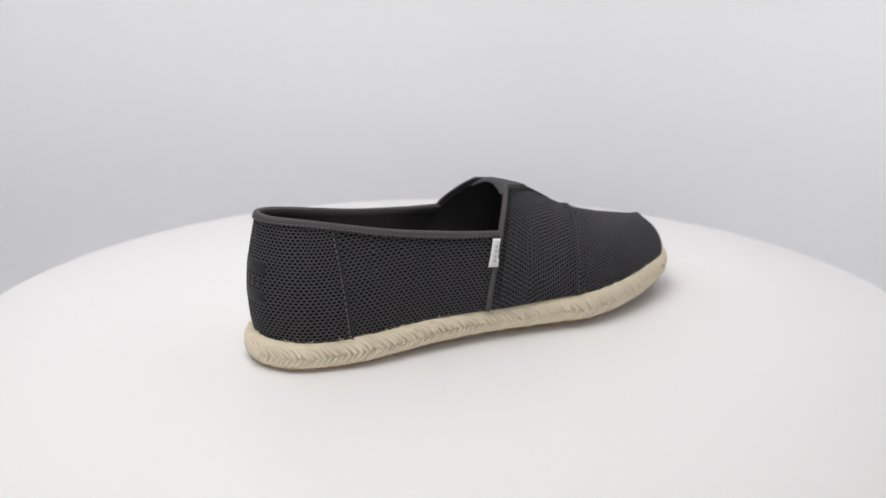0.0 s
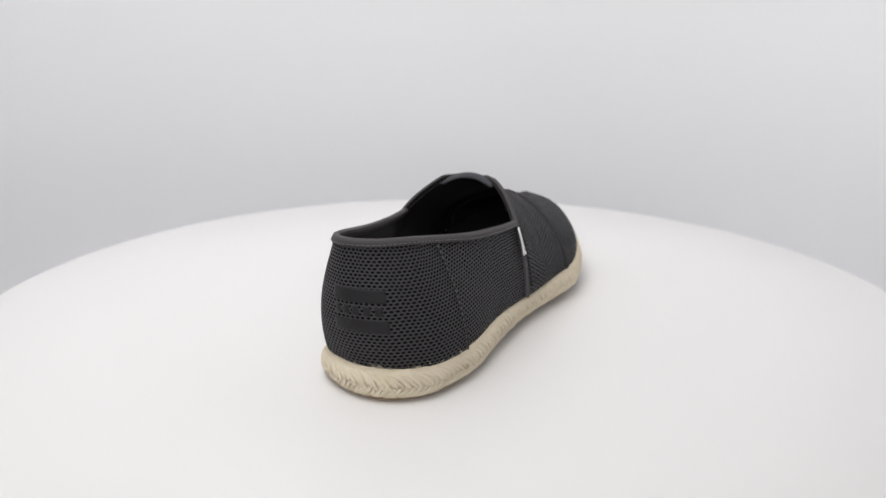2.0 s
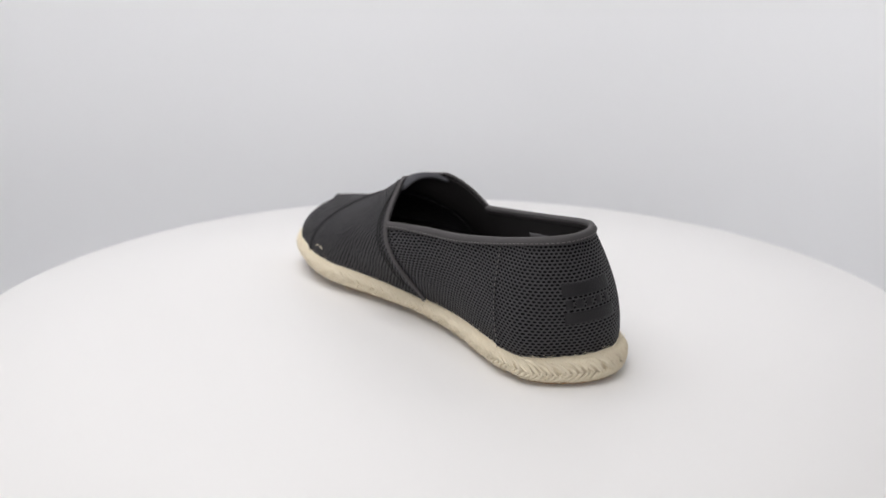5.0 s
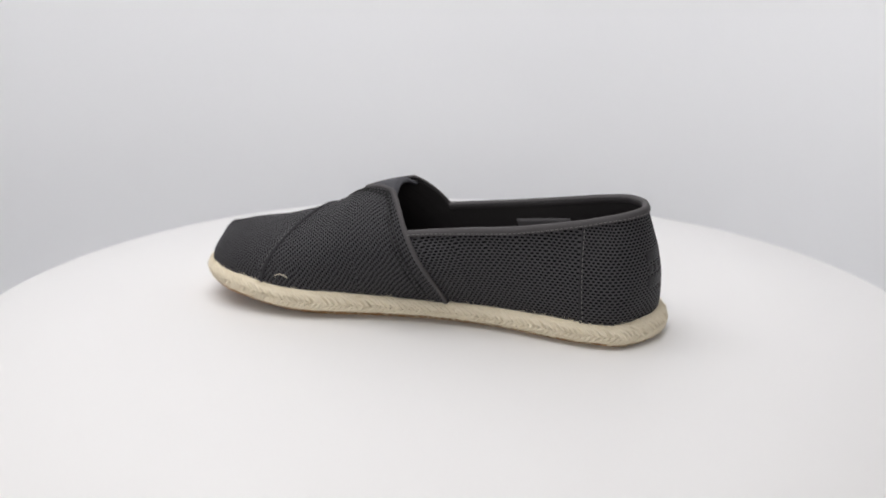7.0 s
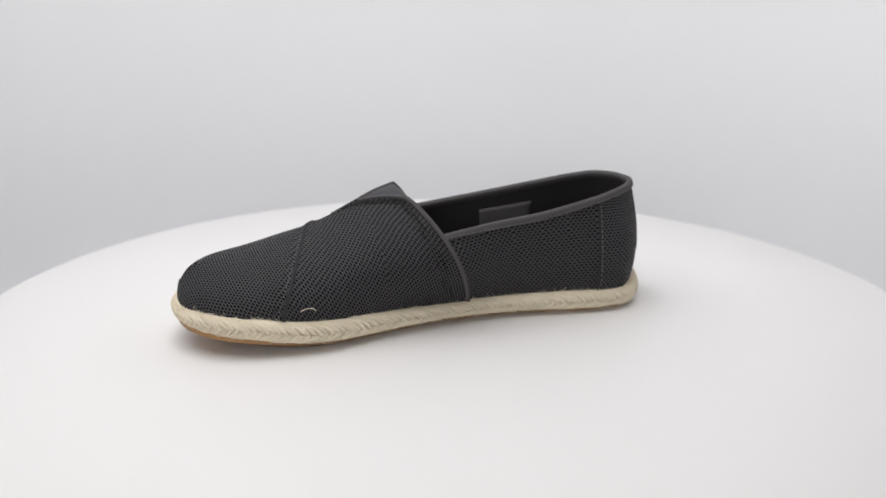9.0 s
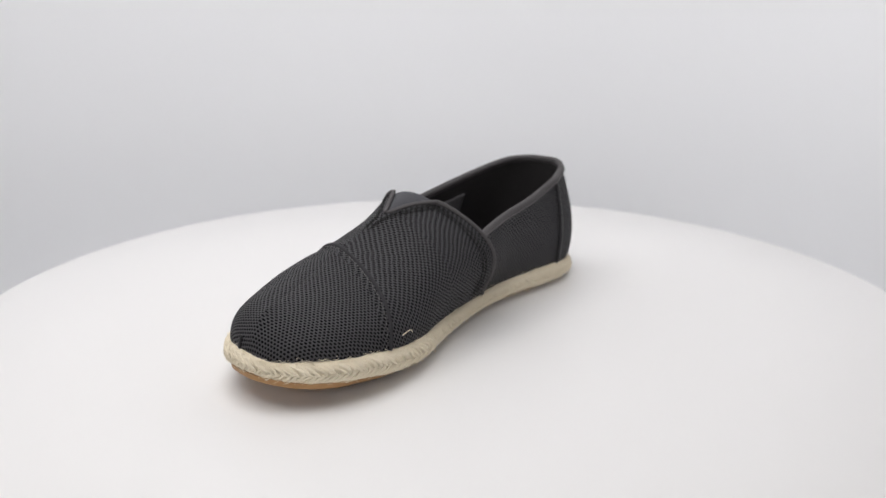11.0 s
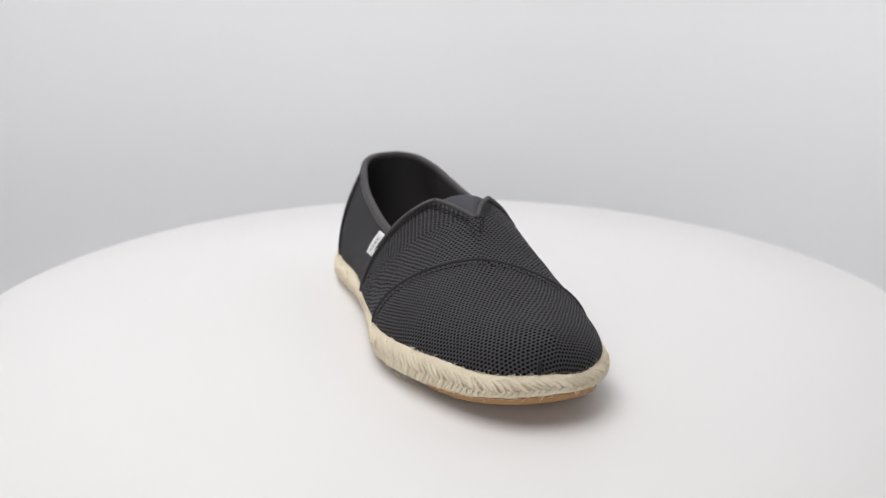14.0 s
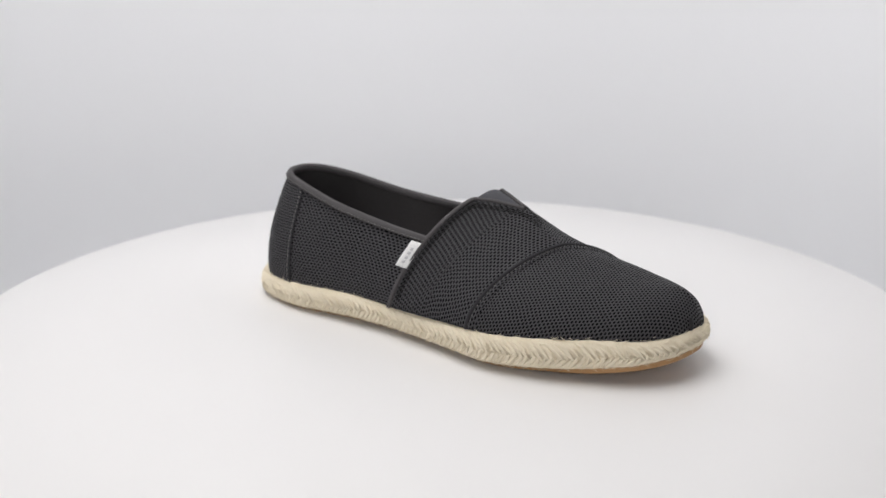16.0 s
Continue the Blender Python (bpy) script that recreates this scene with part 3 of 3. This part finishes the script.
def build_sole(shoe):
    L = LAST
    o, n = L.out, L.nrm
    out3 = np.column_stack([n, np.zeros(NP)])
    toe = np.clip((-o[:, 0] - 95) / 60, 0, 1)
    bot = L.low + 0.8 + 1.6 * toe + 2.6 * L.outer + 2.8 * L.inner
    top = L.high + 1.0
    wave = np.array([noise.noise((x * 0.03, y * 0.03, 3.1)) for x, y in o])
    top = top + 0.8 * wave
    mid = np.column_stack([o, (bot + top) / 2])
    half = (top - bot) / 2
    # rope core, a rounded cord round the foot bed
    V, F, prof = [], [], [(math.copysign(abs(a) ** 0.8, a), math.copysign(abs(b) ** 0.8, b)) for a, b in oval(1, 1, 16)]
    for i in range(NP):
        for a, b in prof:
            lump = 0.35 * noise.noise((o[i][0] * 0.22, o[i][1] * 0.22, b * 2.2))
            V.append(mid[i] + out3[i] * (a * (5.6 + lump) - 6.4 - 1.3 * math.exp(-((b + 0.12) / 0.28) ** 2)) + np.array((0, 0, b * (half[i] - 0.4 + lump))))
    m = len(prof)
    for i in range(NP):
        k = (i + 1) % NP
        for j in range(m):
            l = (j + 1) % m
            F.append((i * m + j, k * m + j, k * m + l, i * m + l))
    core = mesh_object("rope_sole", np.array(V) * MM, F, M_CORE, shoe, "braided natural jute rope sole edge")
    # rubber outsole
    V = []
    for dz, ins in ((3.6, 0.9), (3.0, 0.0), (0.7, 0.0), (0.0, 0.9)):
        q = o - (4.6 - 1.4 * toe + 5.5 * np.maximum(L.outer * (1 - toe), L.inner) + ins)[:, None] * n
        V += [(x, y, lift(x) + dz) for x, y in q]
    F = grid_faces(4, NP, True)
    F.append(tuple(range(NP))[::-1])
    F.append(tuple(3 * NP + k for k in range(NP)))
    mesh_object("outsole", np.array(V) * MM, F, M_SOLE, shoe, "thin tan rubber outsole", smooth=False)
    # insole
    q = o - (L.inset + 1.7)[:, None] * n
    V = [(x, y, z + 2.4) for (x, y), z in zip(q, L.high)] + [(x, y, z - 3.0) for (x, y), z in zip(q, L.high)]
    F = grid_faces(2, NP, True) + [tuple(range(NP)), tuple(NP + k for k in range(NP))[::-1]]
    mesh_object("insole", np.array(V) * MM, F, M_INSOLE, shoe, "dark grey padded insole", smooth=False)
    # braid: two rows of slanted strands that meet in a chevron low on the side
    rng = random.Random(5)

    def strand(phi0, phi1, lean, r, seed):
        """One fat bundle of fibre from the rope's edge to the chevron's point."""
        rr = random.Random(seed)
        V, uv, rings, sides = [], [], 8, 8
        sway = [rr.uniform(-0.45, 0.45) for _ in range(rings)]
        phi1 += rr.uniform(-5, 5)
        for a in range(rings):
            t = a / (rings - 1)
            phi = radians(phi0 + (phi1 - phi0) * t)
            y, z = 5.9 * math.copysign(abs(math.cos(phi)) ** 0.8, math.cos(phi)) - 6.9, 7.2 * math.copysign(abs(math.sin(phi)) ** 0.85, math.sin(phi))
            nx = np.array((0, math.cos(phi), math.sin(phi)))
            along = lean * (t - 0.5)
            p = np.array((along + sway[a], y - along * along / 90.0, z)) + nx * (-0.80 + 1.0 * math.sin(math.pi * (0.05 + 0.5 * t)))
            w = r * (0.55 + 0.45 * min(1.0, 2.2 * (1 - t) + 0.1)) * rr.uniform(0.85, 1.12)
            thick = 0.40 + 0.45 * t if t < 0.9 else 0.6
            for k in range(sides):
                u = 2 * math.pi * k / sides
                V.append((p + np.array((w * math.cos(u), 0, 0)) + nx * (thick * math.sin(u))) * MM)
                uv.append(((w * math.cos(u) + 5.0 * seed) * MM, 13.0 * t * MM))
        F = grid_faces(rings, sides, True)
        F += [tuple(range(sides))[::-1], tuple((rings - 1) * sides + k for k in range(sides))]
        return V, F, uv

    meshes = []
    for seed in range(6):
        pair = []
        for V, F, uv in (strand(56, -7, 9.0, 1.75, seed), strand(-66, -5, 7.0, 1.7, 50 + seed)):
            me = bpy.data.meshes.new("rope_strand")
            me.from_pydata([tuple(map(float, v)) for v in V], [], F)
            layer = me.uv_layers.new(name="UVMap")
            for lp in me.loops:
                layer.data[lp.index].uv = uv[lp.vertex_index]
            me.materials.append(M_JUTE)
            me.polygons.foreach_set("use_smooth", [True] * len(me.polygons))
            pair.append(me)
        meshes.append(pair)
    step = np.linalg.norm(np.roll(o, -1, 0) - o, axis=1)
    length = step.sum()
    count = 214
    rest_v, rest_f, rest_uv = [], [], []
    s_of = np.concatenate([[0], np.cumsum(step)])
    for k in range(count):
        at = np.interp((k + rng.uniform(-0.1, 0.1)) * length / count % length, s_of, np.arange(NP + 1))
        i = int(at) % NP
        f = at - int(at)
        j = (i + 1) % NP
        c = mid[i] * (1 - f) + mid[j] * f
        h = (half[i] * (1 - f) + half[j] * f) / 7.2
        nn = unit(out3[i] * (1 - f) + out3[j] * f)
        tt = np.array((nn[1], -nn[0], 0.0))
        if (o[j] - o[i]) @ tt[:2] < 0:
            tt = -tt
        tilt = (mid[j] - mid[i])[2] / max(step[i], 1e-6)
        tt = np.array((tt[0], tt[1], tilt))
        for row in range(2):
            g = rng.uniform(-0.25, 0.2)
            tk = rng.uniform(0.92, 1.1)
            M = Matrix(((tt[0] * tk, nn[0], 0, (c[0] + nn[0] * g) * MM), (tt[1] * tk, nn[1], 0, (c[1] + nn[1] * g) * MM),
                        (tt[2] * tk, nn[2], h * rng.uniform(0.94, 1.04), c[2] * MM), (0, 0, 0, 1)))
            me = meshes[rng.randrange(6)][row]
            if c[1] < 0 and -95 < c[0] < 115:      # the inner side's surplus of strands is one run
                base = len(rest_v)
                near = {lp.vertex_index: tuple(me.uv_layers[0].data[lp.index].uv) for lp in me.loops}
                rest_uv += [near[q] for q in range(len(me.vertices))]
                rest_v += [tuple(M @ v.co) for v in me.vertices]
                rest_f += [tuple(base + q for q in p.vertices) for p in me.polygons]
                continue
            ob = new("rope_strand", me)
            ob.parent = core
            ob.matrix_local = M
    tagged(mesh_object("rope_run", rest_v, rest_f, M_JUTE, core, uvs=rest_uv), kind="stuff")
    # loose fibres standing off the rope
    V, F = [], []
    for _ in range(5600):
        i = rng.randrange(NP)
        phi = radians(rng.uniform(-60, 72))
        nx = out3[i] * math.cos(phi) + np.array((0, 0, math.sin(phi)))
        p = mid[i] + out3[i] * (5.9 * math.cos(phi) - 6.9) + np.array((0, 0, half[i] * math.sin(phi))) + nx * 0.6
        j = (i + 1) % NP
        tt = unit(np.append(o[j] - o[i], 0.0)) * rng.choice((-1, 1))
        ln = rng.uniform(1.0, 4.0)
        d0 = unit(tt + nx * rng.uniform(-0.1, 0.3) + np.array((0, 0, rng.uniform(-0.7, 0.7))))
        d1 = unit(d0 + nx * rng.uniform(-0.7, 0.35))
        pts = [p, p + d0 * ln * 0.4, p + d0 * ln * 0.55 + d1 * ln * 0.4]
        v, f = tube(pts, rng.uniform(0.06, 0.13), 3)
        b = len(V)
        V += v
        F += [tuple(b + q for q in ff) for ff in f]
    tagged(mesh_object("jute_fuzz", np.array(V) * MM, F, M_CORE, core, "stray pale jute fibres"), kind="stuff")
    return core


TABLE = build_table()
build_tent()
SHOE = build_shoe()


# ---- movement ----
def motions():
    rows = [(float(t), pose(0, 0, 0, 0, 0, TURN * (t - 8))) for t in range(17)]
    walk(TABLE, rows)
    walk(SHOE, rows)


motions()
